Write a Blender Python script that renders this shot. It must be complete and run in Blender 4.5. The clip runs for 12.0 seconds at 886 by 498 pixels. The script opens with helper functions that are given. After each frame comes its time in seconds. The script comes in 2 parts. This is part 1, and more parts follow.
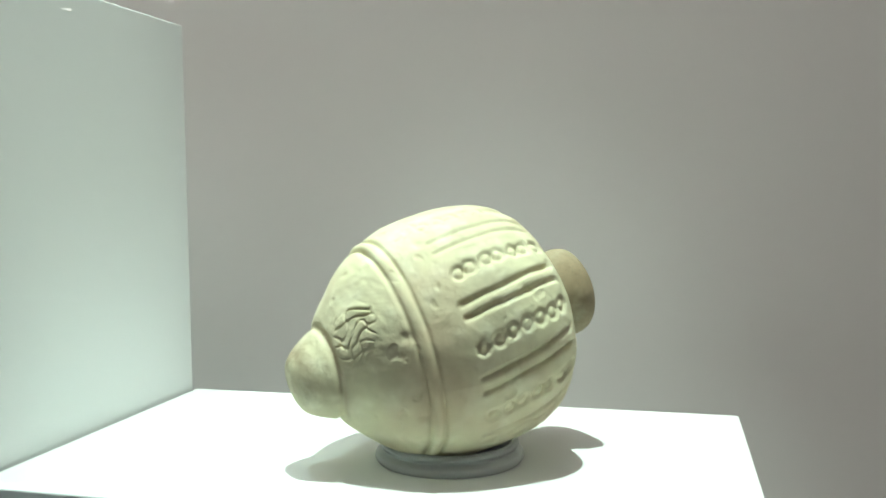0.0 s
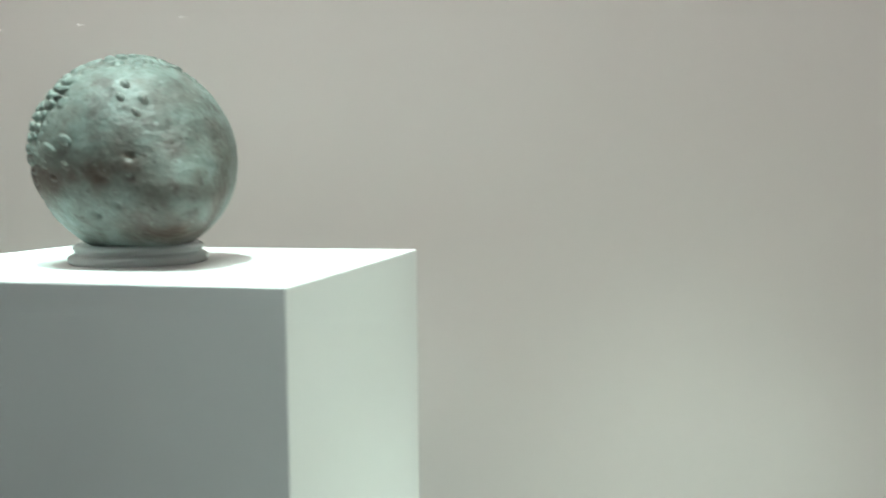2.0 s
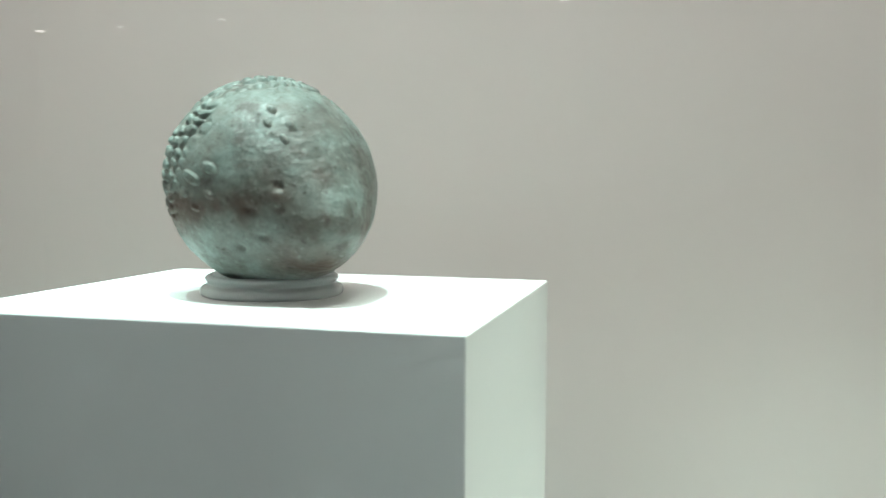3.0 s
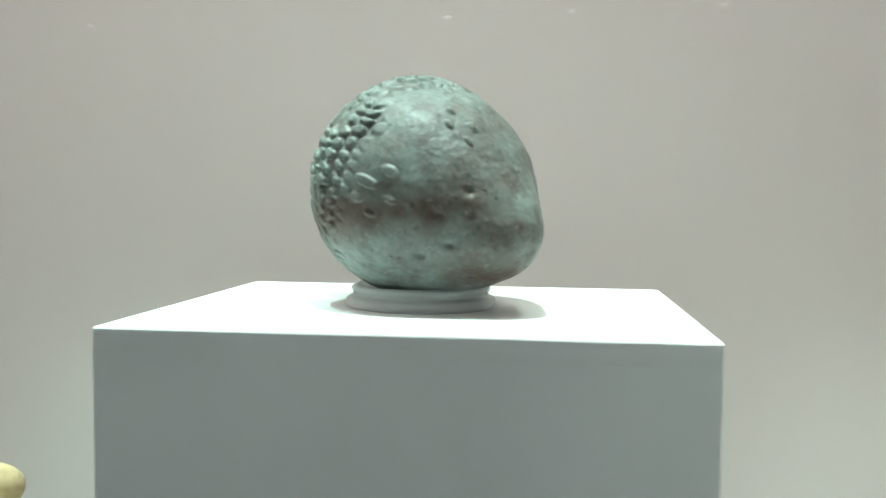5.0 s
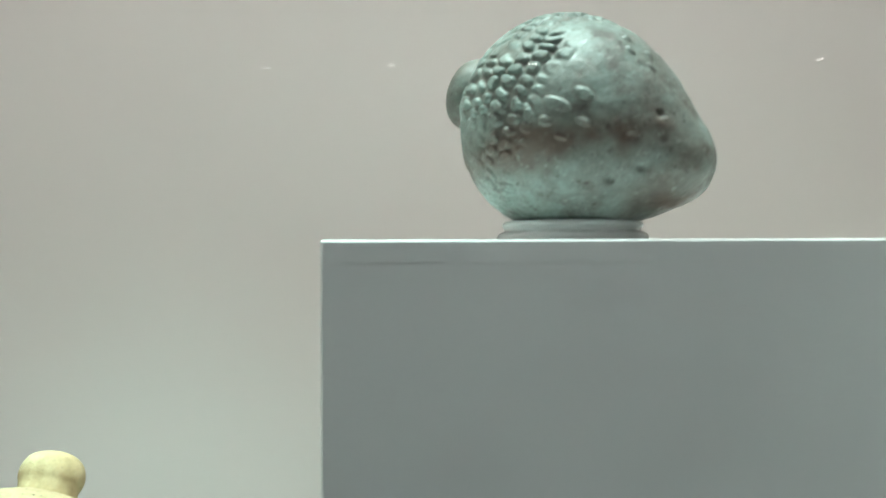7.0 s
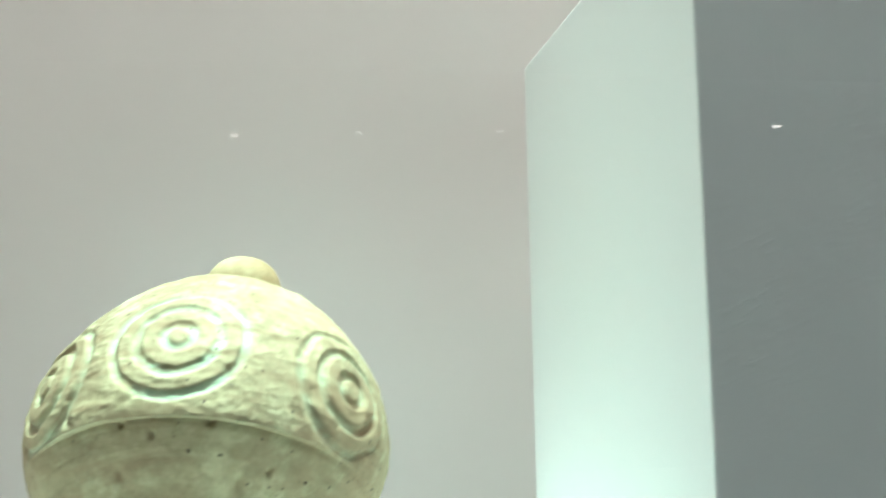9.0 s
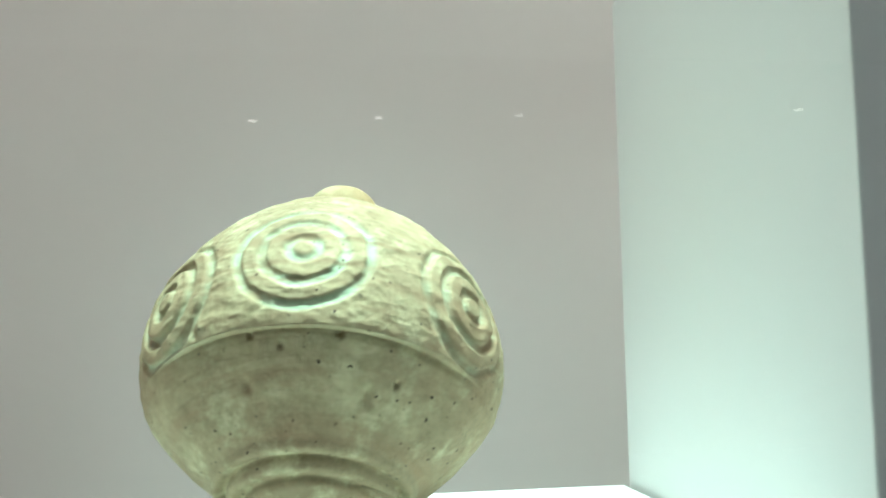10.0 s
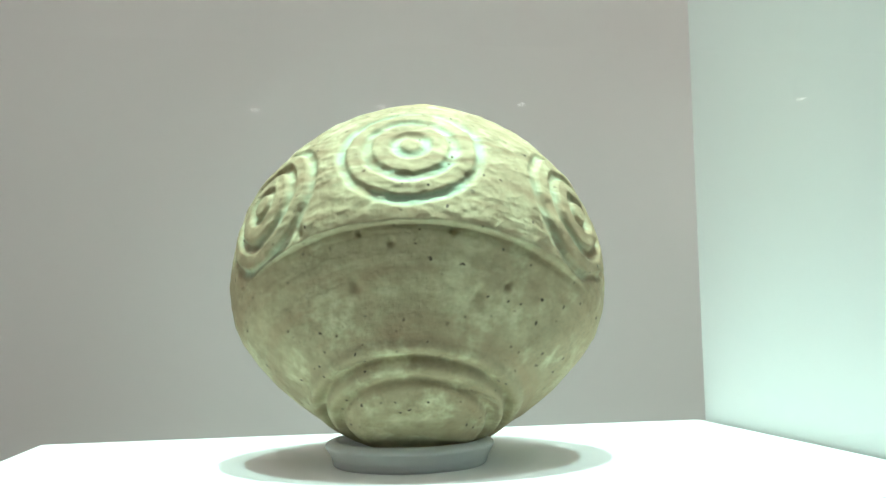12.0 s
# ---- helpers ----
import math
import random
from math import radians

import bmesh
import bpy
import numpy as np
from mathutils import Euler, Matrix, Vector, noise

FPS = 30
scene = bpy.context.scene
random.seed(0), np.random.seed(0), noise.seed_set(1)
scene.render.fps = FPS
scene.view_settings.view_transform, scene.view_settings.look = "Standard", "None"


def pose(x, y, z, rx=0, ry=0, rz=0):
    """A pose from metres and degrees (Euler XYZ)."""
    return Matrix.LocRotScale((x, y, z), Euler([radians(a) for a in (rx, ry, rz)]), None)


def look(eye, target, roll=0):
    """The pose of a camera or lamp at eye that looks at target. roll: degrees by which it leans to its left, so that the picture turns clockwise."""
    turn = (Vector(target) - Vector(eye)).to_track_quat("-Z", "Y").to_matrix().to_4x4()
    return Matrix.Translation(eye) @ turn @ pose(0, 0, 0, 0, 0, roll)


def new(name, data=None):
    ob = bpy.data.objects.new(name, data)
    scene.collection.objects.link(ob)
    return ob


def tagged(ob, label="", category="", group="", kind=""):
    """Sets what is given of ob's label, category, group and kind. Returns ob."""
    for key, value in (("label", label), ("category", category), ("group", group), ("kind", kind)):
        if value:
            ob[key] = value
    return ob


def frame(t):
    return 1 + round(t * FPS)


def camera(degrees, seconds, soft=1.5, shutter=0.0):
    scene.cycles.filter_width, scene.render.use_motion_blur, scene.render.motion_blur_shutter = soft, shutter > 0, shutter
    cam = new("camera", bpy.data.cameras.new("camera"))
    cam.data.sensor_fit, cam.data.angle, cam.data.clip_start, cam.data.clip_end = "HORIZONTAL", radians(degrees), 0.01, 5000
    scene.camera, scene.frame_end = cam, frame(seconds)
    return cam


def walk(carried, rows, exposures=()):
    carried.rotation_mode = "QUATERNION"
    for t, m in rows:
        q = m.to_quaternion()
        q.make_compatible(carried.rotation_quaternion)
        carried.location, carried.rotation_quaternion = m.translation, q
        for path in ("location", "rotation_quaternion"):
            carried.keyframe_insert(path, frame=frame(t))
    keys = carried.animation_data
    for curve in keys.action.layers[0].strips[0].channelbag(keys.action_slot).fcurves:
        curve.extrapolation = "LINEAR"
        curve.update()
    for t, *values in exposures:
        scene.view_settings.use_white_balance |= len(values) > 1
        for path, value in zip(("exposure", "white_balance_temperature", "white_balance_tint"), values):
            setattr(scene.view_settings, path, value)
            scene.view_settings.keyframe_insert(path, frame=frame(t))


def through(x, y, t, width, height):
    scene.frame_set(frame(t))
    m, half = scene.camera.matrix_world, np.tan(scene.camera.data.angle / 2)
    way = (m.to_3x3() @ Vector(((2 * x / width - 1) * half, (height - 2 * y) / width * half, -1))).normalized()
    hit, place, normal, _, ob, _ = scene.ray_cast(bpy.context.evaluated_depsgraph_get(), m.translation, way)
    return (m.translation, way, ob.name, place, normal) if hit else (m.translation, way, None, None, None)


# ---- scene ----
# Three spheroconical vessels on white plinths in a lit glass showcase. U is the plan's unit, TOP the tall plinth's height.
U, TOP = 0.08, 1.20
cam = camera(50.9, 12.0, soft=1.35, shutter=0.5)
walk(cam, [
    (0, look((0.5385, -0.3378, 1.1027), (0.4223, 0.1469, 1.0633), -0.45)),
    (0.5, look((0.5117, -0.3405, 1.1284), (0.4018, 0.1451, 1.0815), -0.70)),
    (1, look((0.4727, -0.3431, 1.1683), (0.3620, 0.1429, 1.1291), 0.91)),
    (1.5, look((0.4414, -0.3539, 1.2196), (0.3273, 0.1303, 1.1698), 0.10)),
    (2, look((0.3859, -0.3457, 1.2450), (0.2720, 0.1395, 1.2043), -0.50)),
    (2.5, look((0.3444, -0.3364, 1.2551), (0.2251, 0.1476, 1.2157), -0.12)),
    (3, look((0.3190, -0.3332, 1.2588), (0.1916, 0.1488, 1.2199), 0.23)),
    (3.2, look((0.3117, -0.3325, 1.2568), (0.1827, 0.1492, 1.2195), 0.75)),
    (4.8, look((0.1912, -0.3404, 1.2533), (0.1280, 0.1547, 1.2224), 0.70)),
    (5, look((0.1754, -0.3419, 1.2534), (0.1200, 0.1540, 1.2231), 0.56)),
    (5.5, look((0.1355, -0.3457, 1.2469), (0.1039, 0.1525, 1.2173), 0.55)),
    (6, look((0.1009, -0.3472, 1.2391), (0.0979, 0.1522, 1.2144), -0.08)),
    (6.5, look((0.0502, -0.3517, 1.2236), (0.0784, 0.1472, 1.2083), 0.23)),
    (6.7, look((0.0335, -0.3470, 1.2157), (0.0712, 0.1515, 1.2060), 0.08)),
    (8.3, look((-0.0799, -0.2780, 1.0840), (0.0102, 0.2117, 1.1294), -1.57)),
    (8.5, look((-0.0891, -0.2692, 1.0787), (-0.0030, 0.2213, 1.1233), -1.43)),
    (9, look((-0.1175, -0.2549, 1.0596), (-0.0397, 0.2366, 1.1074), -1.12)),
    (9.5, look((-0.1393, -0.2473, 1.0434), (-0.0672, 0.2454, 1.0883), -1.16)),
    (10, look((-0.1538, -0.2415, 1.0356), (-0.0832, 0.2517, 1.0775), -1.16)),
    (10.5, look((-0.1682, -0.2374, 1.0235), (-0.1008, 0.2562, 1.0667), -1.02)),
    (11, look((-0.1779, -0.2288, 1.0134), (-0.1108, 0.2649, 1.0551), -1.08)),
    (11.5, look((-0.1880, -0.2231, 1.0071), (-0.1171, 0.2703, 1.0453), -1.21)),
    (12, look((-0.1882, -0.2246, 1.0069), (-0.1162, 0.2686, 1.0454), -1.25)),
], exposures=[(0.0, 0.10), (0.6, 0.15), (1.2, 0.23), (1.6, 0.31), (2.5, 0.42), (6.7, 0.44), (8.3, 0.86), (9.0, 0.65), (10.0, 0.40), (12.0, 0.40)])

# ---- world and light ----
world = bpy.data.worlds.new("gallery_dusk")
world.use_nodes = True
world.node_tree.nodes["Background"].inputs[0].default_value = (0.9, 0.92, 1.0, 1)
world.node_tree.nodes["Background"].inputs[1].default_value = 0.02
scene.world = world


def place(x, y, z):
    """World metres from the plan's units; z is counted from the tall plinth's top."""
    return Vector((x * U, y * U, TOP + z * U))


def spot(name, at, target, power, cone, blend, radius, color):
    data = bpy.data.lights.new(name, "SPOT")
    data.energy, data.spot_size, data.spot_blend, data.shadow_soft_size, data.color = power, radians(cone), blend, radius, color
    ob = new(name, data)
    ob.matrix_world = look(at, target)
    return ob


SPOT_COLOR = (0.63, 1.0, 0.89)
WARM_SPOT = (0.77, 1.0, 0.88)
CASE_Z = 2.32
spot("showcase_spot", (0.442, -0.05, CASE_Z - 0.04), (0.420, 0.085, 1.0), 92, 30, 0.9, 0.012, WARM_SPOT)
spot("showcase_spot", (0.112, -0.038, CASE_Z - 0.04), (0.115, 0.085, 1.2), 47, 30, 1.0, 0.012, (0.67, 1.0, 0.93))
spot("showcase_spot", (-0.120, 0.025, CASE_Z - 0.04), (-0.140, 0.10, 1.0), 76, 29, 0.9, 0.012, SPOT_COLOR)
spot("showcase_spot", (-0.30, 0.025, CASE_Z - 0.04), (-0.20, 0.10, 1.0), 38, 24, 0.9, 0.012, SPOT_COLOR)


def area_fill(name, at, size_x, size_y, power, color):
    data = bpy.data.lights.new(name, "AREA")
    data.shape, data.size, data.size_y, data.energy, data.color = "RECTANGLE", size_x, size_y, power, color
    ob = new(name, data)
    ob.location = at
    return ob


# added soft fill for the gallery's ambient light; no such panel is known
area_fill("gallery_fill_light", (0.2, -1.9, 2.95), 3.4, 1.6, 6.8, (0.985, 0.965, 1.0))
# added fill strip, unseen, that brightens the showcase's back wall
area_fill("showcase_wall_fill", (0.02, 0.03, CASE_Z - 0.02), 1.5, 0.12, 6.0, (0.985, 0.915, 0.86))


# ---- materials ----
class Nodes:
    """A small builder for node materials."""

    def __init__(self, name):
        self.mat = bpy.data.materials.new(name)
        self.mat.use_nodes = True
        self.tree = self.mat.node_tree
        self.bsdf = self.tree.nodes["Principled BSDF"]
        self.coords = self.tree.nodes.new("ShaderNodeTexCoord").outputs["Object"]

    def add(self, kind, **inputs):
        node = self.tree.nodes.new(kind)
        for key, value in inputs.items():
            self.put(node.inputs[key.replace("_", " ")], value)
        return node

    def put(self, socket, value):
        if isinstance(value, bpy.types.NodeSocket):
            self.tree.links.new(value, socket)
        else:
            socket.default_value = value

    def stretched(self, sx, sy, sz, turn=(0, 0, 0)):
        node = self.add("ShaderNodeMapping", Vector=self.coords)
        node.vector_type = "TEXTURE"
        node.inputs["Scale"].default_value = (1 / sx, 1 / sy, 1 / sz)
        node.inputs["Rotation"].default_value = [radians(a) for a in turn]
        return node.outputs[0]

    def noise(self, scale, detail=4.0, rough=0.55, vector=None, distortion=0.0):
        return self.add("ShaderNodeTexNoise", Vector=vector or self.coords, Scale=scale, Detail=detail, Roughness=rough,
                        Distortion=distortion).outputs["Fac"]

    def ramp(self, fac, stops):
        node = self.add("ShaderNodeValToRGB", Fac=fac)
        ramp = node.color_ramp
        while len(ramp.elements) < len(stops):
            ramp.elements.new(0.5)
        for element, (at, color) in zip(ramp.elements, stops):
            element.position = at
            element.color = (*color, 1) if len(color) == 3 else color
        return node.outputs["Color"]

    def mix(self, fac, a, b, blend="MIX"):
        node = self.tree.nodes.new("ShaderNodeMix")
        node.data_type, node.blend_type = "RGBA", blend
        self.put(node.inputs[0], fac)
        self.put(node.inputs[6], (*a, 1) if isinstance(a, tuple) else a)
        self.put(node.inputs[7], (*b, 1) if isinstance(b, tuple) else b)
        return node.outputs[2]

    def bump(self, height, strength, distance, below=None):
        node = self.add("ShaderNodeBump", Height=height, Strength=strength, Distance=distance)
        if below is not None:
            self.put(node.inputs["Normal"], below)
        return node.outputs[0]

    def done(self, color, rough, normal=None, **rest):
        self.put(self.bsdf.inputs["Base Color"], (*color, 1) if isinstance(color, tuple) else color)
        self.put(self.bsdf.inputs["Roughness"], rough)
        if normal is not None:
            self.put(self.bsdf.inputs["Normal"], normal)
        for key, value in rest.items():
            self.put(self.bsdf.inputs[key.replace("_", " ")], value)
        return self.mat


def wall_paint(name, tone, bump=0.12):
    n = Nodes(name)
    cloud = n.noise(2.2, 3)
    color = n.mix(n.ramp(cloud, [(0.3, (0, 0, 0)), (0.7, (1, 1, 1))]), tone, tuple(c * 0.95 for c in tone))
    fine = n.noise(380, 3)
    return n.done(color, 0.75, n.bump(fine, bump, 0.0006))


def brushed_paint():
    n = Nodes("brushed_white_paint")
    warp = n.noise(26, 2)
    strokes = n.noise(1.0, 4, 0.6, n.stretched(110, 110, 620, (0, -10, 0)), 0.5)
    other = n.noise(1.0, 4, 0.6, n.stretched(120, 120, 560, (0, -24, 0)), 0.5)
    height = n.mix(n.ramp(warp, [(0.42, (0, 0, 0)), (0.58, (1, 1, 1))]), strokes, other)
    flecks = n.ramp(height, [(0.50, (0, 0, 0)), (0.70, (1, 1, 1))])
    dirt = n.noise(9, 4)
    color = n.mix(n.ramp(dirt, [(0.35, (0, 0, 0)), (0.75, (1, 1, 1))]), (0.765, 0.785, 0.80), (0.70, 0.72, 0.735))
    low = n.bump(n.noise(45, 3), 0.14, 0.002)
    return n.done(color, 0.58, n.bump(flecks, 0.14, 0.0006, low))


def pale_clay(name, base, shade, pale, speck_amount, brown, glaze, mottle, streak=0.12):
    n = Nodes(name)
    big = n.noise(20, 5, 0.6)
    mid = n.noise(70, 6, 0.68)
    color = n.mix(n.ramp(big, [(0.40, (0, 0, 0)), (0.62, (1, 1, 1))]), base, shade)
    color = n.mix(n.ramp(mid, [(0.50, (0, 0, 0)), (0.68, (1, 1, 1))]), color, pale)
    rust = n.ramp(n.noise(14, 4, 0.55, n.stretched(1, 1, 1, (40, 10, 70))), [(0.51, (0, 0, 0)), (0.68, (0.75, 0.75, 0.75))])
    color = n.mix(rust, color, brown)
    left = n.add("ShaderNodeAttribute")
    left.attribute_name = "residue_shade"
    broken = n.ramp(n.noise(60, 4, 0.6), [(0.36, (0, 0, 0)), (0.56, (0.95, 0.95, 0.95))])
    color = n.mix(n.mix(1.0, left.outputs["Color"], broken, "MULTIPLY"), color, glaze)
    sparse = n.ramp(n.noise(42, 2), [(0.40, (0, 0, 0)), (0.50, (1, 1, 1))])
    jitter = n.add("ShaderNodeTexNoise", Vector=n.coords, Scale=240.0, Detail=2.0).outputs["Color"]
    shaken = n.add("ShaderNodeVectorMath")
    shaken.operation = "MULTIPLY_ADD"
    n.put(shaken.inputs[0], jitter)
    shaken.inputs[1].default_value = (0.004, 0.004, 0.004)
    n.put(shaken.inputs[2], n.coords)
    cells = n.add("ShaderNodeTexVoronoi", Vector=shaken.outputs[0], Scale=250.0, Randomness=1.0).outputs["Distance"]
    dots = n.ramp(cells, [(speck_amount, (1, 1, 1)), (speck_amount + 0.06, (0, 0, 0))])
    color = n.mix(n.mix(1.0, dots, sparse, "MULTIPLY"), color, (0.095, 0.068, 0.042))
    fine = n.ramp(n.noise(260, 4, 0.7), [(0.36, (0.70, 0.68, 0.62)), (0.60, (1.08, 1.08, 1.08))])
    color = n.mix(mottle, color, fine, "MULTIPLY")
    bands = n.ramp(n.noise(1.0, 4, 0.6, n.stretched(14, 14, 170), 0.4), [(0.50, (0, 0, 0)), (0.68, (streak, streak, streak))])
    color = n.mix(bands, color, brown)
    scratch = n.ramp(n.noise(1.0, 4, 0.6, n.stretched(30, 160, 60, (20, 35, 10))), [(0.60, (0, 0, 0)), (0.72, (0.6, 0.6, 0.6))])
    color = n.mix(scratch, color, shade)
    grain = n.noise(420, 4, 0.7)
    low = n.bump(mid, 0.7, 0.0018)
    return n.done(color, 0.80, n.bump(grain, 0.5, 0.0007, low))


def bronze_patina():
    n = Nodes("green_grey_patina")
    big = n.noise(17, 5, 0.6)
    mid = n.noise(120, 6, 0.72)
    color = n.mix(n.ramp(big, [(0.30, (0, 0, 0)), (0.46, (1, 1, 1))]), (0.14, 0.122, 0.108), (0.20, 0.255, 0.235))
    color = n.mix(n.ramp(mid, [(0.48, (0, 0, 0)), (0.72, (0.6, 0.6, 0.6))]), color, (0.35, 0.43, 0.40))
    dark = n.ramp(n.noise(60, 5, 0.65), [(0.50, (0, 0, 0)), (0.66, (0.8, 0.8, 0.8))])
    color = n.mix(dark, color, (0.085, 0.072, 0.065))
    # brown by mask: scale gaps, patina patches and a painted shade band
    brown_mask = n.add("ShaderNodeAttribute")
    brown_mask.attribute_name = "residue_shade"
    color = n.mix(brown_mask.outputs["Color"], color, (0.095, 0.066, 0.052))
    pits = n.ramp(n.noise(230, 3, 0.6), [(0.60, (0, 0, 0)), (0.72, (0.7, 0.7, 0.7))])
    color = n.mix(pits, color, (0.055, 0.042, 0.035))
    pale = n.ramp(n.noise(330, 2, 0.5, n.stretched(1, 1, 1, (30, 50, 0))), [(0.62, (0, 0, 0)), (0.78, (0.28, 0.28, 0.28))])
    color = n.mix(pale, color, (0.46, 0.53, 0.50))
    fine = n.ramp(n.noise(300, 4, 0.7), [(0.38, (0.6, 0.58, 0.55)), (0.62, (1.2, 1.2, 1.2))])
    color = n.mix(0.4, color, fine, "MULTIPLY")
    rough = n.ramp(mid, [(0.3, (0.38, 0.38, 0.38)), (0.7, (0.60, 0.60, 0.60))])
    low = n.bump(mid, 0.22, 0.0014)
    return n.done(color, rough, n.bump(n.noise(480, 3), 0.35, 0.0005, low))


def plain(name, color, rough=0.6, **rest):
    n = Nodes(name)
    cloud = n.noise(35, 3)
    shade = n.mix(n.ramp(cloud, [(0.3, (0, 0, 0)), (0.7, (1, 1, 1))]), color, tuple(c * 0.88 for c in color))
    return n.done(shade, rough, **rest)


def acrylic(name, tone, through):
    n = Nodes(name)
    worn = n.ramp(n.noise(90, 3), [(0.35, (0, 0, 0)), (0.7, (1, 1, 1))])
    return n.done(n.mix(worn, tone, tuple(c * 0.94 for c in tone)), 0.20, Transmission_Weight=through, IOR=1.40,
                  Subsurface_Weight=0.7, Subsurface_Radius=(0.03, 0.03, 0.03), Subsurface_Scale=1.0)


def pane_glass():
    n = Nodes("showcase_glass")
    out = n.tree.nodes["Material Output"]
    clear = n.add("ShaderNodeBsdfTransparent", Color=(0.985, 0.992, 0.988, 1))
    gloss = n.add("ShaderNodeBsdfGlossy", Color=(1, 1, 1, 1), Roughness=0.0)
    mix = n.add("ShaderNodeMixShader")
    n.put(mix.inputs[0], n.add("ShaderNodeFresnel", IOR=1.40).outputs[0])
    n.put(mix.inputs[1], clear.outputs[0])
    n.put(mix.inputs[2], gloss.outputs[0])
    n.put(out.inputs["Surface"], mix.outputs[0])
    return n.mat


def glowing(name, color, strength):
    n = Nodes(name)
    return n.done(color, 0.5, Emission_Color=(*color, 1), Emission_Strength=strength)


WALL = wall_paint("showcase_wall_paint", (0.81, 0.782, 0.762))
PLINTH = brushed_paint()
PAINT = wall_paint("smooth_plinth_paint", (0.775, 0.785, 0.785), 0.1)
CLAY_A = pale_clay("cream_clay", (0.72, 0.69, 0.46), (0.57, 0.53, 0.36), (0.79, 0.77, 0.58), 0.02, (0.55, 0.44, 0.30), (0.30, 0.22, 0.14), 0.15)
CLAY_C = pale_clay("buff_clay", (0.51, 0.435, 0.27), (0.34, 0.27, 0.165), (0.63, 0.59, 0.38), 0.095, (0.33, 0.225, 0.13), (0.50, 0.66, 0.48), 0.5, 0.7)
NECK_A = pale_clay("brown_neck_clay", (0.36, 0.31, 0.20), (0.27, 0.23, 0.15), (0.46, 0.42, 0.29), 0.03, (0.30, 0.22, 0.13), (0.4, 0.4, 0.3), 0.4)
NECK_C = pale_clay("tan_neck_clay", (0.44, 0.345, 0.20), (0.36, 0.275, 0.155), (0.52, 0.44, 0.28), 0.05, (0.42, 0.28, 0.15), (0.5, 0.5, 0.4), 0.4)
PATINA = bronze_patina()
ACRYLIC = acrylic("grey_acrylic", (0.86, 0.92, 0.91), 0.30)
CLEAR_ACRYLIC = acrylic("clear_acrylic", (0.92, 0.95, 0.96), 0.35)
GLASS = pane_glass()
GALLERY = wall_paint("gallery_wall_paint", (0.20, 0.19, 0.185))
FLOOR = plain("gallery_floor", (0.16, 0.14, 0.12), 0.45)
# unseen deck; its grey sets how much light bounces onto wall and plinths
DECK = plain("bounce_grey", (0.50, 0.49, 0.48), 0.9)
DARK = plain("dark_metal", (0.03, 0.03, 0.032), 0.4)
LAMP = glowing("lamp_glow", (1.0, 0.93, 0.85), 6.5)


# ---- building helpers ----
def mesh_of(name, bm, material):
    mesh = bpy.data.meshes.new(name)
    bm.to_mesh(mesh)
    bm.free()
    mesh.materials.append(material)
    return mesh


def part(name, bm, material, parent, label=""):
    ob = new(name, mesh_of(name, bm, material) if isinstance(bm, bmesh.types.BMesh) else bm)
    if not isinstance(bm, bmesh.types.BMesh):
        bm.materials.append(material)
    ob.parent = parent
    return tagged(ob, label)


def box(lo, hi, bevel=0.0, keep=()):
    """A box; keep: heights whose level edges stay sharp."""
    bm = bmesh.new()
    bmesh.ops.create_cube(bm, size=1)
    size = [b - a for a, b in zip(lo, hi)]
    mid = [(a + b) / 2 for a, b in zip(lo, hi)]
    for v in bm.verts:
        v.co = Vector([m + c * s for m, c, s in zip(mid, v.co, size)])
    if bevel:
        edges = [e for e in bm.edges if not any(all(abs(v.co.z - z) < 1e-6 for v in e.verts) for z in keep)]
        bmesh.ops.bevel(bm, geom=edges, offset=bevel, segments=2, affect="EDGES", profile=0.5)
    return bm


def streaked_front(ob):
    """Gives the faces towards the glass the streaked paint."""
    ob.data.materials.append(PLINTH)
    for f in ob.data.polygons:
        if f.normal.y < -0.9:
            f.material_index = 1
    return ob


def structure(name, lo, hi, material, label, category, bevel=0.0):
    ob = new(name, mesh_of(name, box(lo, hi, bevel), material))
    return tagged(ob, label, category, kind="structure")


def empty(name, at, label, category, group=""):
    ob = new(name)
    ob.empty_display_size = 0.05
    ob.location = at
    return tagged(ob, label, category, group)


def wavy(x, y, z, seed, scale, octaves=4, gain=0.55):
    """Smooth lattice noise on arrays, about -1 to 1; its grains are about 3 / scale across."""
    table = np.random.RandomState(seed).uniform(-1, 1, 4096)
    total, amp, norm = np.zeros_like(x), 1.0, 0.0
    k = scale / 3.0
    for n in range(octaves):
        p = [c * k + 37.3 + 11.7 * n for c in (x * 0.8 + z * 0.6, y, z * 0.8 - x * 0.6)]
        cell = [np.floor(c).astype(np.int64) for c in p]
        f = [c - b for c, b in zip(p, cell)]
        f = [t * t * (3 - 2 * t) for t in f]
        value = 0.0
        for a in (0, 1):
            for b in (0, 1):
                for c in (0, 1):
                    w = (f[0] if a else 1 - f[0]) * (f[1] if b else 1 - f[1]) * (f[2] if c else 1 - f[2])
                    key = (cell[0] + a) * 73 + (cell[1] + b) * 1361 + (cell[2] + c) * 2957
                    value = value + w * table[(key ^ (key >> 5)) % 4096]
        total += amp * value
        norm += amp
        amp *= gain
        k *= 2.03
    return total / norm * 1.5


def bell(x, width):
    return np.exp(-((x / width) ** 2))


def step(x, lo, hi):
    t = np.clip((x - lo) / (hi - lo), 0, 1)
    return t * t * (3 - 2 * t)


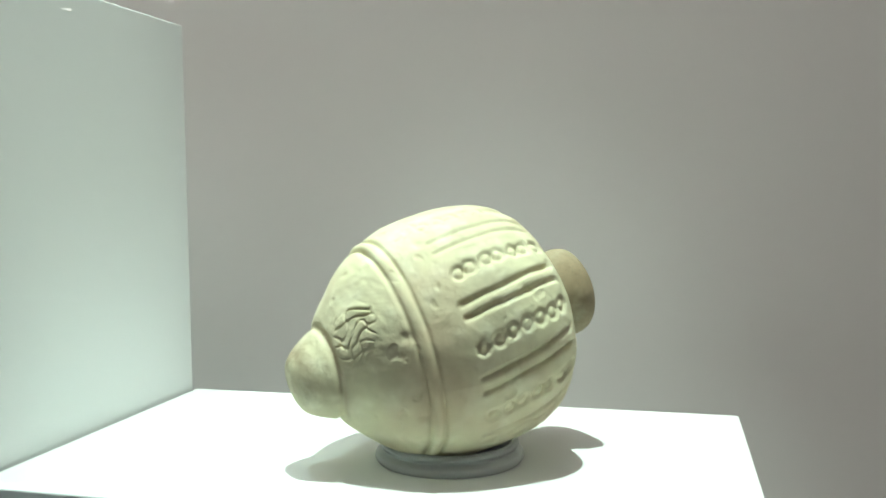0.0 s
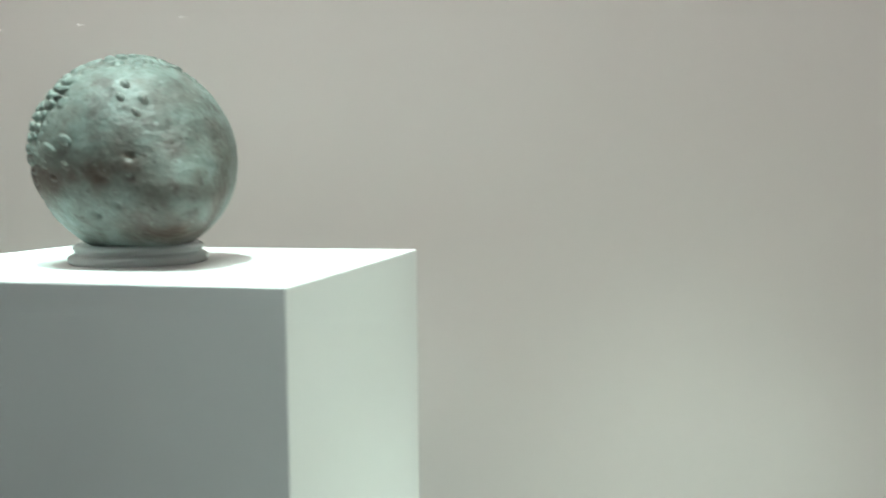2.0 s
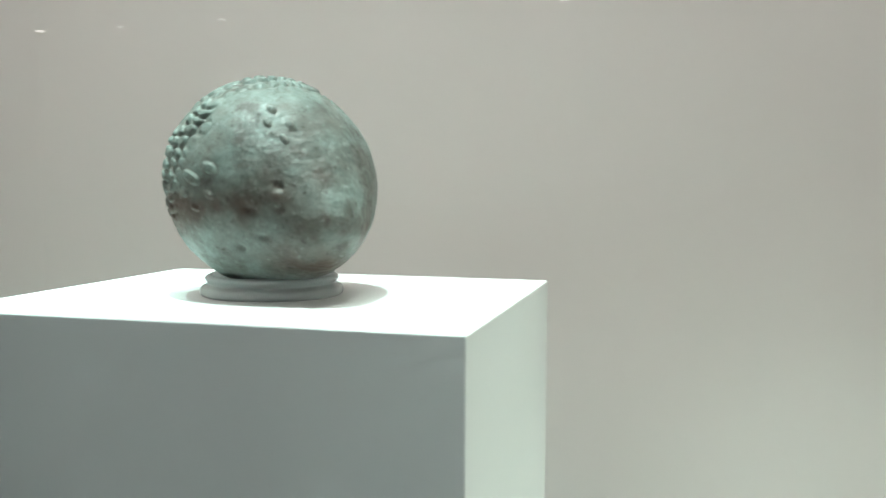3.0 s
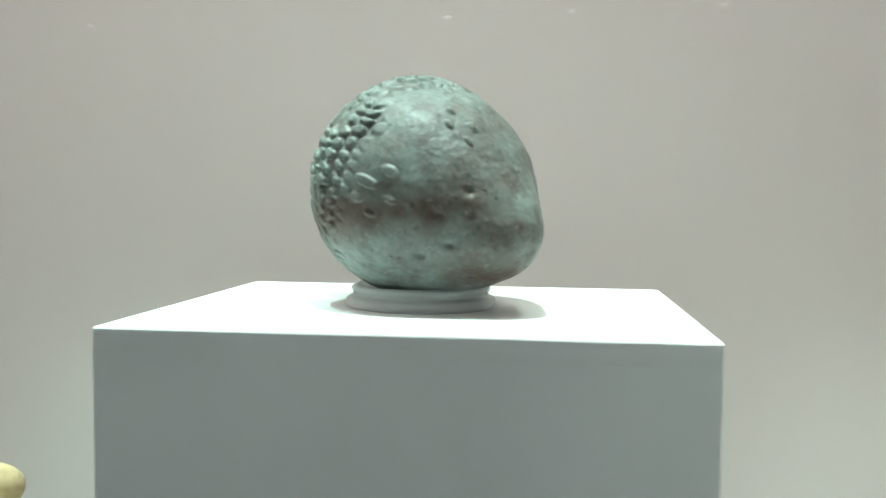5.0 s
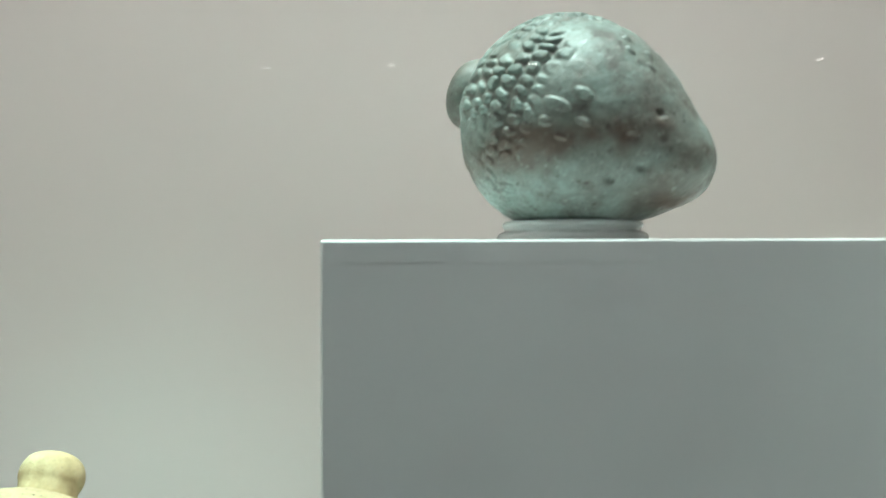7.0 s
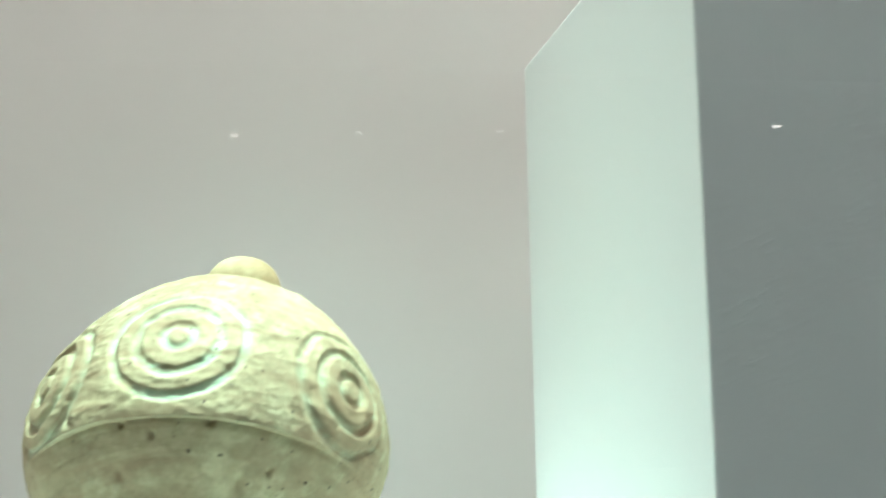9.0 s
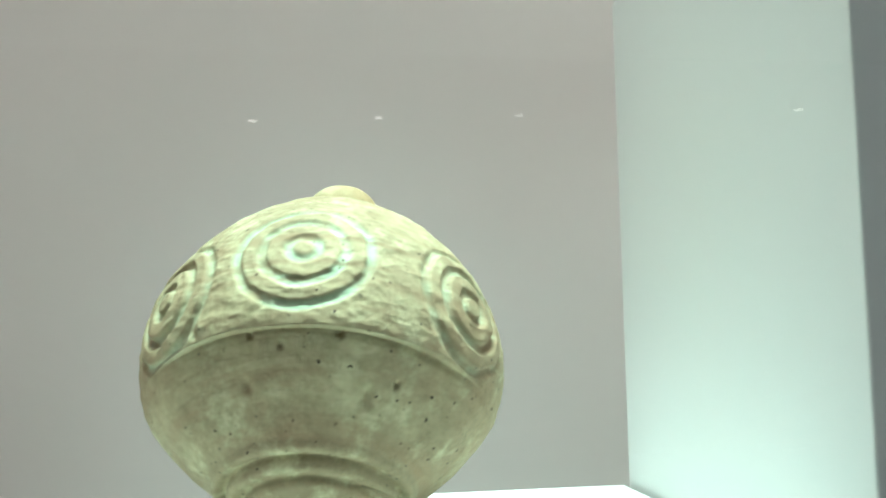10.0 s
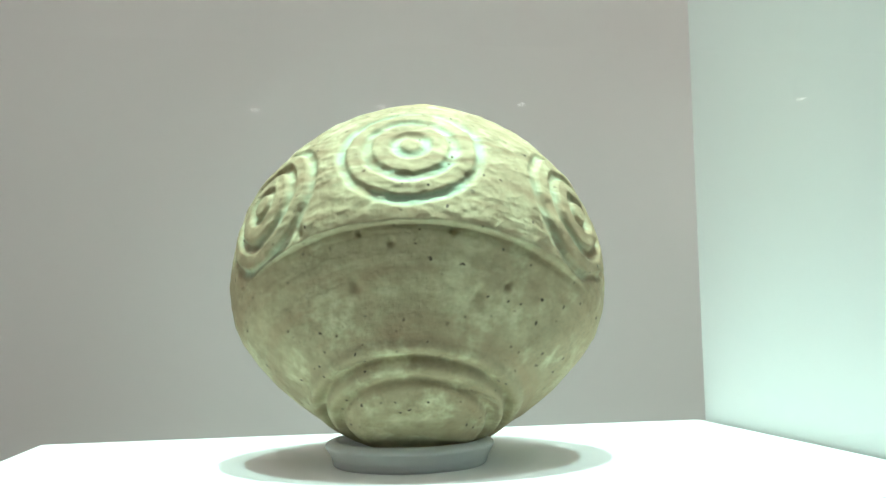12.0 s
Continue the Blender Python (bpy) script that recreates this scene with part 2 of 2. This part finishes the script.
def rounded_profile(points, rows):
    """Evenly spaced samples of a smooth line through profile points (s, r)."""
    p = np.array(points, float)
    ext = np.vstack([2 * p[0] - p[1], p, 2 * p[-1] - p[-2]])
    fine = []
    for a, b, c, d in zip(ext, ext[1:], ext[2:], ext[3:]):
        for t in np.linspace(0, 1, 24, endpoint=False):
            fine.append(0.5 * (2 * b + (c - a) * t + (2 * a - 5 * b + 4 * c - d) * t**2 + (3 * b - a - 3 * c + d) * t**3))
    fine = np.array(fine + [p[-1]])
    fine[:, 1] = np.maximum(fine[:, 1], 0)
    run = np.r_[0, np.cumsum(np.linalg.norm(np.diff(fine, axis=0), axis=1))]
    at = np.linspace(0, run[-1], rows)
    return np.interp(at, run, fine[:, 0]), np.interp(at, run, fine[:, 1])


def lathe(name, profile, rows, segments, relief=None):
    """A turned mesh round local z, in plan units scaled to metres; relief(s, r, theta, x, y) pushes it along its normals."""
    s, r = rounded_profile(profile, rows)
    ds, dr = np.gradient(s), np.gradient(r)
    length = np.hypot(ds, dr) + 1e-9
    ns, nr = -dr / length, ds / length
    th = np.linspace(0, 2 * np.pi, segments, endpoint=False)
    S, T = np.meshgrid(s, th, indexing="ij")
    R = np.repeat(r[:, None], segments, 1)
    push = relief(S, R, T, R * np.cos(T), R * np.sin(T)) if relief else np.zeros_like(S)
    push, residue_shade = push if isinstance(push, tuple) else (push, np.zeros_like(S))
    push = push * np.clip(R / 0.05, 0, 1)
    R2, S2 = R + push * nr[:, None], S + push * ns[:, None]
    verts = np.stack([R2 * np.cos(T), R2 * np.sin(T), S2], -1).reshape(-1, 3) * U
    i, j = np.meshgrid(np.arange(rows - 1), np.arange(segments), indexing="ij")
    k = (j + 1) % segments
    faces = np.stack([i * segments + j, i * segments + k, (i + 1) * segments + k, (i + 1) * segments + j], -1).reshape(-1, 4)
    mesh = bpy.data.meshes.new(name)
    mesh.from_pydata(verts.tolist(), [], faces.tolist())
    mesh.polygons.foreach_set("use_smooth", np.ones(len(mesh.polygons), dtype=bool))
    mesh.attributes.new("residue_shade", "FLOAT", "POINT").data.foreach_set("value", residue_shade.ravel().astype(np.float32))
    mesh.update()
    return mesh


def axis_frame(axis):
    """A turn that lays local z along the axis, with local x level."""
    a = Vector(axis).normalized()
    x = Vector((0, 0, 1)).cross(a).normalized()
    y = a.cross(x)
    return Matrix((x, y, a)).transposed().to_4x4()


# ---- showcase ----
DEPTH = 2.57
WALL_Y = DEPTH * U + 0.16
CASE_LO, CASE_L, CASE_R, GLASS_Y = 0.72, -0.95, 1.25, -0.112
structure("wall_back", (CASE_L, WALL_Y, CASE_LO), (CASE_R, WALL_Y + 0.05, CASE_Z), WALL, "matt off-white painted back wall of the showcase", "wall")
structure("wall_left", (CASE_L - 0.05, GLASS_Y, CASE_LO), (CASE_L, WALL_Y + 0.05, CASE_Z), WALL, "matt off-white painted end wall of the showcase", "wall")
structure("wall_right", (CASE_R, GLASS_Y, CASE_LO), (CASE_R + 0.05, WALL_Y + 0.05, CASE_Z), WALL, "matt off-white painted end wall of the showcase", "wall")
structure("ceiling_showcase", (CASE_L - 0.05, GLASS_Y, CASE_Z), (CASE_R + 0.05, WALL_Y + 0.05, CASE_Z + 0.04), WALL, "off-white painted top of the showcase", "ceiling")
structure("floor_showcase", (CASE_L - 0.05, GLASS_Y, CASE_LO - 0.04), (CASE_R + 0.05, WALL_Y + 0.05, CASE_LO), DECK, "unseen light grey deck of the showcase, toned to set bounced light", "floor")
structure("base_showcase", (CASE_L - 0.05, GLASS_Y - 0.01, 0.0), (CASE_R + 0.05, WALL_Y + 0.05, CASE_LO - 0.04), GALLERY, "grey painted closed base under the showcase", "base")
pane = structure("window_1", (CASE_L - 0.05, GLASS_Y - 0.008, CASE_LO - 0.04), (CASE_R + 0.05, GLASS_Y, CASE_Z + 0.04), GLASS, "clear front pane of the showcase with faint lamp reflections", "window")
pane.visible_shadow = False

# ---- gallery behind the camera ----
GX0, GX1, GY0, GZ = -5.4, 5.2, -7.2, 3.2
structure("floor", (GX0, GY0, -0.05), (GX1, WALL_Y + 0.05, 0.0), FLOOR, "dark brown gallery floor", "floor")
structure("ceiling", (GX0, GY0, GZ), (GX1, WALL_Y + 0.05, GZ + 0.05), GALLERY, "dim grey gallery ceiling", "ceiling")
structure("wall_gallery_rear", (GX0, GY0 - 0.1, 0), (GX1, GY0, GZ), GALLERY, "dim grey gallery wall", "wall")
structure("wall_gallery_west", (GX0 - 0.1, GY0, 0), (GX0, WALL_Y + 0.05, GZ), GALLERY, "dim grey gallery wall", "wall")
structure("wall_gallery_east", (GX1, GY0, 0), (GX1 + 0.1, WALL_Y + 0.05, GZ), GALLERY, "dim grey gallery wall", "wall")
structure("wall_front_left", (GX0, GLASS_Y - 0.008, 0), (CASE_L - 0.05, WALL_Y + 0.05, GZ), GALLERY, "grey wall beside the showcase", "wall")
structure("wall_front_right", (CASE_R + 0.05, GLASS_Y - 0.008, 0), (GX1, WALL_Y + 0.05, GZ), GALLERY, "grey wall beside the showcase", "wall")
structure("wall_front_above", (CASE_L - 0.05, GLASS_Y - 0.008, CASE_Z + 0.04), (CASE_R + 0.05, WALL_Y + 0.05, GZ), GALLERY, "grey wall above the showcase", "wall")


def disc(radius, depth, segments=24):
    bm = bmesh.new()
    bmesh.ops.create_cone(bm, cap_ends=True, segments=segments, radius1=radius, radius2=radius, depth=depth)
    return bm


LAMP_Y = -6.304


def gallery_lamp(x, z):
    lamp = empty("track_spotlight", (x, LAMP_Y, z), "small dark gallery spotlight with a glowing lens", "spotlight", "gallery spotlights")
    part("housing", disc(0.055, 0.14), DARK, lamp).location = (0, 0, 0.075)
    part("lens", disc(0.032, 0.008), LAMP, lamp, "glowing warm white lens")
    hang = GZ - z - 0.145
    part("stem", disc(0.010, hang, 12), DARK, lamp).location = (0, 0, 0.145 + hang / 2)
    return lamp


for lamp_x, lamp_z in ((-4.68, 2.39), (-3.96, 2.40), (-3.087, 2.418), (-0.53, 2.452), (0.318, 2.484), (1.31, 2.512), (3.415, 2.578), (4.44, 2.62)):
    gallery_lamp(lamp_x, lamp_z)


# ---- plinths ----
def plinth(x0, x1, top, label, fall=0.0015, group="display plinths"):
    """A painted box with a thin top board; x in plan units, top in plan units from the tall plinth's top."""
    z1 = TOP + top * U
    w, d = (x1 - x0) * U, DEPTH * U
    thing = empty("display_plinth", (x0 * U, 0, CASE_LO), label, "plinth", group)
    h = z1 - CASE_LO
    board = 0.0085
    gap = 0.0003
    streaked_front(part("top_board", box((0, 0, h - board), (w, d, h), 0.0009, (h - board,)), PAINT, thing))
    part("seam", box((0, 0.0002, h - board - gap), (w, d, h - board)), PAINT, thing, "fine painted-over seam")
    streaked_front(part("carcass", box((0, 0, 0), (w, d, h - board - gap), 0.0009, (h - board - gap,)), PAINT, thing))
    # the tops fall a little towards the back
    for piece in thing.children:
        for v in piece.data.vertices:
            if v.co.z > h / 2:
                v.co.z -= fall * v.co.y / d
    return thing


LOW_A, LOW_C = -2.885, -3.005
plinth(0.0, 3.0, 0.0, "tall white painted plinth with a brushed grey-looking front")
plinth(3.03, 7.25, LOW_A, "low wide white painted plinth beside the tall one", 0.0035)
plinth(-3.80, -0.03, LOW_C, "low white painted plinth beside the tall one", 0.0025)


# ---- ring stands ----
def ring_stand(x, y, z, outer, inner, height, material, label, flared=False):
    if flared:
        profile = [(0.0, inner - 0.04), (0.0, outer - 0.045), (0.012, outer - 0.03), (height * 0.35, outer - 0.026), (height * 0.6, outer - 0.010), (height * 0.82, outer),
                   (height, outer - 0.02), (height, inner + 0.02), (height * 0.7, inner), (height * 0.3, inner - 0.04), (0.0, inner - 0.04)]
    else:
        profile = [(0.0, inner), (0.0, outer - 0.02), (0.02, outer), (height * 0.40, outer - 0.005), (height * 0.52, outer - 0.03), (height * 0.60, outer - 0.045),
                   (height * 0.82, outer - 0.03), (height * 0.96, outer - 0.04), (height, outer - 0.07), (height, inner + 0.03), (height * 0.7, inner), (0.0, inner)]
    ob = new("ring_stand", lathe("ring_stand", profile, 90, 128))
    ob.data.materials.append(material)
    ob.location = place(x, y, z)
    return tagged(ob, label, "ring stand", "ring stands")


ring_stand(5.482, 1.12, LOW_A - 0.019, 0.445, 0.365, 0.12, ACRYLIC, "grey translucent ring stand under the cream vessel")
ring_stand(1.45, 1.22, -0.009, 0.445, 0.36, 0.13, ACRYLIC, "grey translucent ring stand under the green vessel")
ring_stand(-1.925, 1.24, LOW_C - 0.015, 0.362, 0.29, 0.105, CLEAR_ACRYLIC, "clear frosted ring stand under the round buff vessel", True)


# ---- vessels ----
def vessel(center, axis, body, neck, material, neck_material, label, size=1.0):
    thing = empty("spheroconical_vessel", place(*center), label, "vessel", "spheroconical vessels")
    thing.matrix_basis = Matrix.Translation(place(*center)) @ axis_frame(axis) @ Matrix.Scale(size, 4)
    part("body", body, material, thing)
    part("neck", neck, neck_material, thing)
    return thing


def angle_off(theta, degrees):
    return (theta - radians(degrees) + np.pi) % (2 * np.pi) - np.pi


def cream_relief(s, r, th, x, y):
    d = 0.020 * wavy(x, y, s, 3, 3.2, 3) + 0.0055 * wavy(x, y, s, 5, 22, 4)
    # small chips
    d -= 0.006 * step(wavy(x, y, s, 51, 34, 2), 0.62, 0.80) * step(s, -0.72, -0.66)
    # a pair of turned grooves with a rib between them
    d += 0.007 * bell(s + 0.388, 0.024) - (0.018 + 0.008 * wavy(x, y, s, 6, 12, 2)) * (bell(s + 0.352, 0.013) + bell(s + 0.424, 0.013))
    # groove round the tip
    d -= (0.026 + 0.016 * wavy(x, y, s, 7, 10, 2)) * bell(s + 0.782 + 0.006 * wavy(x, y, s, 19, 9, 2), 0.017)
    worn = 0.80 + 0.45 * wavy(x, y, s, 10, 8, 3)
    along = step(s, -0.17, -0.13) * (1 - step(s, 0.46, 0.53))
    # the stamped panels run a little askew round the body
    skew = th + 0.17 * (s - 0.17)
    for k in range(11):
        mid = 155.5 + 34.0 * (k - 5)
        a = angle_off(skew, mid) * r
        bend = 0.010 * wavy(x, y, s, 20 + k, 12, 3)
        shallow = 0.5 if mid < 130 else 1.0
        d -= 0.031 * shallow * along * (0.4 + 0.6 * worn) * (bell(a - 0.042 + bend, 0.016) + bell(a + 0.042 + bend, 0.016))
        b = angle_off(skew, mid + 17.0) * r
        for n in range(7):
            at = -0.09 + 0.093 * n
            rho = np.hypot(b + 0.006 * math.sin(5 * n + k), s - at - 0.01 * math.sin(3 * n + 2 * k))
            d -= worn * (0.021 * bell(rho - 0.034, 0.015) + 0.009 * bell(rho, 0.03))
    # a stamped creature-like scroll on the cone, kept as plain curls
    b, c = angle_off(th, 143) * r, s + 0.650
    patch = bell(np.hypot(b + 0.3 * c, c / 0.65), 0.17)
    curl = np.sin(60 * b + 2.0 * np.sin(38 * c + 0.6)) + 0.7 * np.sin(68 * c + 1.8 * np.sin(35 * b))
    d += step(patch, 0.35, 0.55) * (0.008 - 0.024 * bell(curl, 0.40)) * (0.7 + 0.5 * wavy(x, y, s, 9, 20, 2))
    # small dents
    for deg, at, size in ((160, -0.46, 0.03), (168, -0.50, 0.02), (118, -0.2, 0.03), (205, -0.45, 0.03)):
        d -= 0.012 * bell(np.hypot(angle_off(th, deg) * r, s - at), size)
    # brown staining at the tip
    stain = step(-s, 0.84, 0.97) * (0.7 + 0.5 * wavy(x, y, s, 12, 9, 3)) + 0.5 * bell(s + 0.775, 0.015)
    return d, np.clip(stain, 0, 1)


cream_body = lathe("body", [(-1.005, 0.0), (-1.0, 0.08), (-0.975, 0.145), (-0.92, 0.195), (-0.85, 0.234), (-0.795, 0.262), (-0.765, 0.295), (-0.725, 0.343), (-0.66, 0.420),
                            (-0.54, 0.538), (-0.43, 0.615), (-0.33, 0.662), (-0.22, 0.70), (-0.07, 0.725), (0.12, 0.728), (0.28, 0.71), (0.41, 0.665), (0.51, 0.59),
                            (0.585, 0.48), (0.63, 0.34), (0.65, 0.2)], 420, 560, cream_relief)
cream_neck = lathe("neck", [(0.58, 0.2), (0.62, 0.24), (0.68, 0.245), (0.75, 0.272), (0.82, 0.275), (0.88, 0.25), (0.915, 0.175), (0.92, 0.10), (0.88, 0.085), (0.80, 0.08)],
                   70, 120, lambda s, r, th, x, y: 0.012 * wavy(x, y, s, 8, 7, 3))
vessel((5.482, 1.14, -2.146), (0.775, 0.57, 0.235), cream_body, cream_neck, CLAY_A, NECK_A,
       "cream clay spheroconical vessel lying tilted, with grooves and stamped rings", 0.995)


def scaly_relief(s, r, th, x, y):
    d = 0.014 * wavy(x, y, s, 11, 5, 2) + 0.0035 * wavy(x, y, s, 13, 30, 3)
    # rows of overlapping scales on the neck side, set a little unevenly
    sj = s + 0.026 * wavy(x, y, s, 14, 20, 2)
    tj = th + 0.075 * wavy(x, y, s, 15, 18, 2)
    rows = sj / 0.105
    row = np.floor(rows)
    v = rows - row - 0.5
    count = np.maximum(np.floor(2 * np.pi * np.sqrt(np.maximum(0.42 - ((row + 0.5) * 0.105) ** 2, 0.02)) / 0.078), 6)
    u = (tj / (2 * np.pi) * count + 0.5 * (row % 2)) % 1.0 - 0.5
    rho = np.hypot(u / 0.50, v / 0.52) + 0.26 * wavy(x, y, s, 16, 34, 3)
    pad = 1 - step(rho, 0.50, 1.0)
    mask = step(s + 0.16 * wavy(x, y, s, 17, 6, 3), -0.10, 0.02) * (0.4 + 0.6 * step(np.sin(th), -0.55, 0.05))
    worn = 0.8 + 0.7 * wavy(x, y, s, 18, 14, 3)
    d += mask * worn * (0.023 * pad - 0.009)
    # brown between the scales, with crevice shade painted into it
    residue_shade = mask * (1 - step(pad, 0.1, 0.45)) * 0.34
    # a few larger worn bosses, and rough scales towards the tip
    for deg, at, wide, high in ((11, -0.16, 0.030, 0.07), (21, -0.27, 0.034, 0.06), (7, -0.32, 0.034, 0.06), (1, -0.13, 0.026, 0.045), (-4, -0.24, 0.022, 0.04),
                                (4, 0.0, 0.03, 0.05), (70, -0.24, 0.030, 0.04), (63, -0.31, 0.022, 0.035), (75, -0.37, 0.030, 0.04), (66, -0.43, 0.022, 0.035)):
        a, c = angle_off(th, deg) * r, s - at
        rho = np.hypot(a / wide, c / high) + 0.35 * wavy(x, y, s, 40 + int(deg), 26, 2)
        rise = 1 - step(rho, 0.45, 1.1)
        d += 0.013 * rise
        # each boss gets a brown outline
        residue_shade = np.maximum(residue_shade, 0.4 * bell(rho - 1.15, 0.25))
    d += 0.004 * step(-s, 0.2, 0.4) * wavy(x, y, s, 23, 48, 3)
    for deg, at in ((-12, -0.62), (10, -0.54), (22, -0.66), (40, -0.60), (-25, -0.50)):
        d -= 0.022 * bell(np.hypot(angle_off(th, deg) * r, s - at), 0.024)
    # a band at mid height: partly brown patina, partly shade painted in
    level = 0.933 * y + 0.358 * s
    brown_shade = bell(level + 0.20 + 0.16 * s + 0.08 * wavy(x, y, s, 24, 8, 3), 0.17) * step(x, -0.15, 0.15) * step(s + 0.1 * wavy(x, y, s, 27, 7, 2), -0.72, -0.50)
    residue_shade = np.maximum(residue_shade, brown_shade * (0.95 + 0.45 * wavy(x, y, s, 25, 16, 4)))
    # a ruddy patch by the bosses near the tip
    ruddy = bell(np.hypot(angle_off(th, 62) * r, s + 0.45) + 0.06 * wavy(x, y, s, 26, 12, 3), 0.16)
    residue_shade = np.maximum(residue_shade, 0.7 * ruddy * (0.6 + 0.8 * wavy(x, y, s, 30, 20, 3)))
    # browner mottling towards the tip, except near the top
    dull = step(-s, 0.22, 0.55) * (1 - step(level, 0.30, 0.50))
    residue_shade = np.maximum(residue_shade, dull * (0.56 + 0.75 * wavy(x, y, s, 22, 9, 4)))
    return d, np.clip(residue_shade, 0, 1)


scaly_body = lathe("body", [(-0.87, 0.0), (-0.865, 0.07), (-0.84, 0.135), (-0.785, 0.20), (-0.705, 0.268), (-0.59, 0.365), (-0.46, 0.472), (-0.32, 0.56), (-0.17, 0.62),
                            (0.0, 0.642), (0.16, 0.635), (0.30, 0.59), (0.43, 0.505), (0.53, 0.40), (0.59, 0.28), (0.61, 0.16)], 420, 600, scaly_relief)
scaly_neck = lathe("neck", [(0.50, 0.17), (0.56, 0.20), (0.62, 0.205), (0.69, 0.225), (0.76, 0.22), (0.81, 0.18), (0.83, 0.11), (0.80, 0.07), (0.73, 0.06)],
                   60, 110, lambda s, r, th, x, y: (0.008 * wavy(x, y, s, 28, 8, 3), np.clip(0.6 + 0.5 * wavy(x, y, s, 29, 14, 3), 0, 1)))
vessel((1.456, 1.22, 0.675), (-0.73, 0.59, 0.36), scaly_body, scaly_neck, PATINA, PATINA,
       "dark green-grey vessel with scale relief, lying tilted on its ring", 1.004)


def round_relief(s, r, th, x, y):
    d = 0.005 * wavy(x, y, s, 31, 4, 3) + 0.004 * wavy(x, y, s, 33, 24, 3)
    # turning marks
    d += 0.0035 * wavy(0 * x, 0 * y + 0.15 * th, s * 6, 32, 14, 3) * step(-s, 0.335, 0.375)
    # the far side is flatter
    d -= 0.075 * step(-np.sin(th), -0.1, 0.7) * bell(s + 0.12, 0.42)
    # a sharp chin along the front only, dying out towards the flanks
    chin = 1 - step(np.abs(angle_off(th, 96)), radians(36), radians(66))
    edge = s + 0.005 * wavy(x, y, s, 34, 6, 2)
    d -= chin * (0.045 * step(-edge, 0.338, 0.344) * (1 - step(-s, 0.50, 0.70)))
    upper = step(s, -0.341, -0.333)
    d += upper * 0.0055 * np.maximum(wavy(x, y, s * 1.8, 35, 46, 3, 0.6), -0.3)
    residue_shade = 0.0 * s
    worn = 0.75 + 0.35 * wavy(x, y, s, 36, 7, 3)
    for deg, at in ((91.0, -0.02), (147.0, -0.06), (43.0, -0.085), (-3.0, -0.05), (200.0, -0.05), (252.0, -0.05), (304.0, -0.05)):
        b, c = angle_off(th, deg) * 0.75, s - at
        rho = np.hypot(b, c) + 0.006 * wavy(x, y, s, 37, 10, 2) + 0.006 * wavy(x, y, s, 39, 40, 3)
        raised = (1 - step(rho, 0.034, 0.056)) + step(rho, 0.070, 0.090) * (1 - step(rho, 0.136, 0.156)) + step(rho, 0.174, 0.194) * (1 - step(rho, 0.232, 0.250))
        inside = (1 - step(rho, 0.264, 0.286)) * step(s, -0.345, -0.325)
        d += worn * inside * (0.006 - 0.021 * (1 - raised))
        residue_shade += inside * (1 - raised) * (1.0 if deg == 91.0 else 0.45)
    # turned steps round the lower pole
    low = step(-s, 0.47, 0.52)
    d += low * (-0.022 * bell(r - 0.352, 0.013) + 0.015 * bell(r - 0.384, 0.02) - 0.022 * bell(r - 0.284, 0.014) + 0.015 * bell(r - 0.314, 0.02))
    # a short crack
    b, c = angle_off(th, 150) * r, r - 0.30
    d -= low * 0.02 * bell(c - 0.25 * b, 0.006) * bell(b, 0.07)
    for deg, at, size in ((58, -0.31, 0.022), (70, -0.50, 0.02), (118, -0.52, 0.022), (128, -0.47, 0.014), (85, -0.40, 0.012), (104, -0.36, 0.012), (75, -0.36, 0.01)):
        d -= 0.02 * bell(np.hypot(angle_off(th, deg) * r, s - at), size)
    return d, np.clip(residue_shade, 0, 1)


round_body = lathe("body", [(-0.783, 0.0), (-0.784, 0.10), (-0.776, 0.19), (-0.750, 0.245), (-0.70, 0.305), (-0.64, 0.400), (-0.57, 0.498), (-0.50, 0.580), (-0.44, 0.638),
                            (-0.40, 0.672), (-0.36, 0.702), (-0.30, 0.735), (-0.20, 0.762), (-0.07, 0.77), (0.05, 0.752), (0.18, 0.712), (0.31, 0.642), (0.44, 0.55), (0.55, 0.44),
                            (0.63, 0.30), (0.665, 0.16)], 460, 680, round_relief)
round_neck = lathe("neck", [(0.56, 0.14), (0.64, 0.165), (0.74, 0.172), (0.79, 0.188), (0.85, 0.186), (0.91, 0.155), (0.94, 0.09), (0.91, 0.06), (0.84, 0.05)],
                   60, 110, lambda s, r, th, x, y: 0.008 * wavy(x, y, s, 38, 8, 3))
vessel((-1.845, 1.455, -2.187), (0.10, 0.57, 0.80), round_body, round_neck, CLAY_C, NECK_C,
       "round buff clay vessel with concentric ring medallions on its shoulder", 1.078)
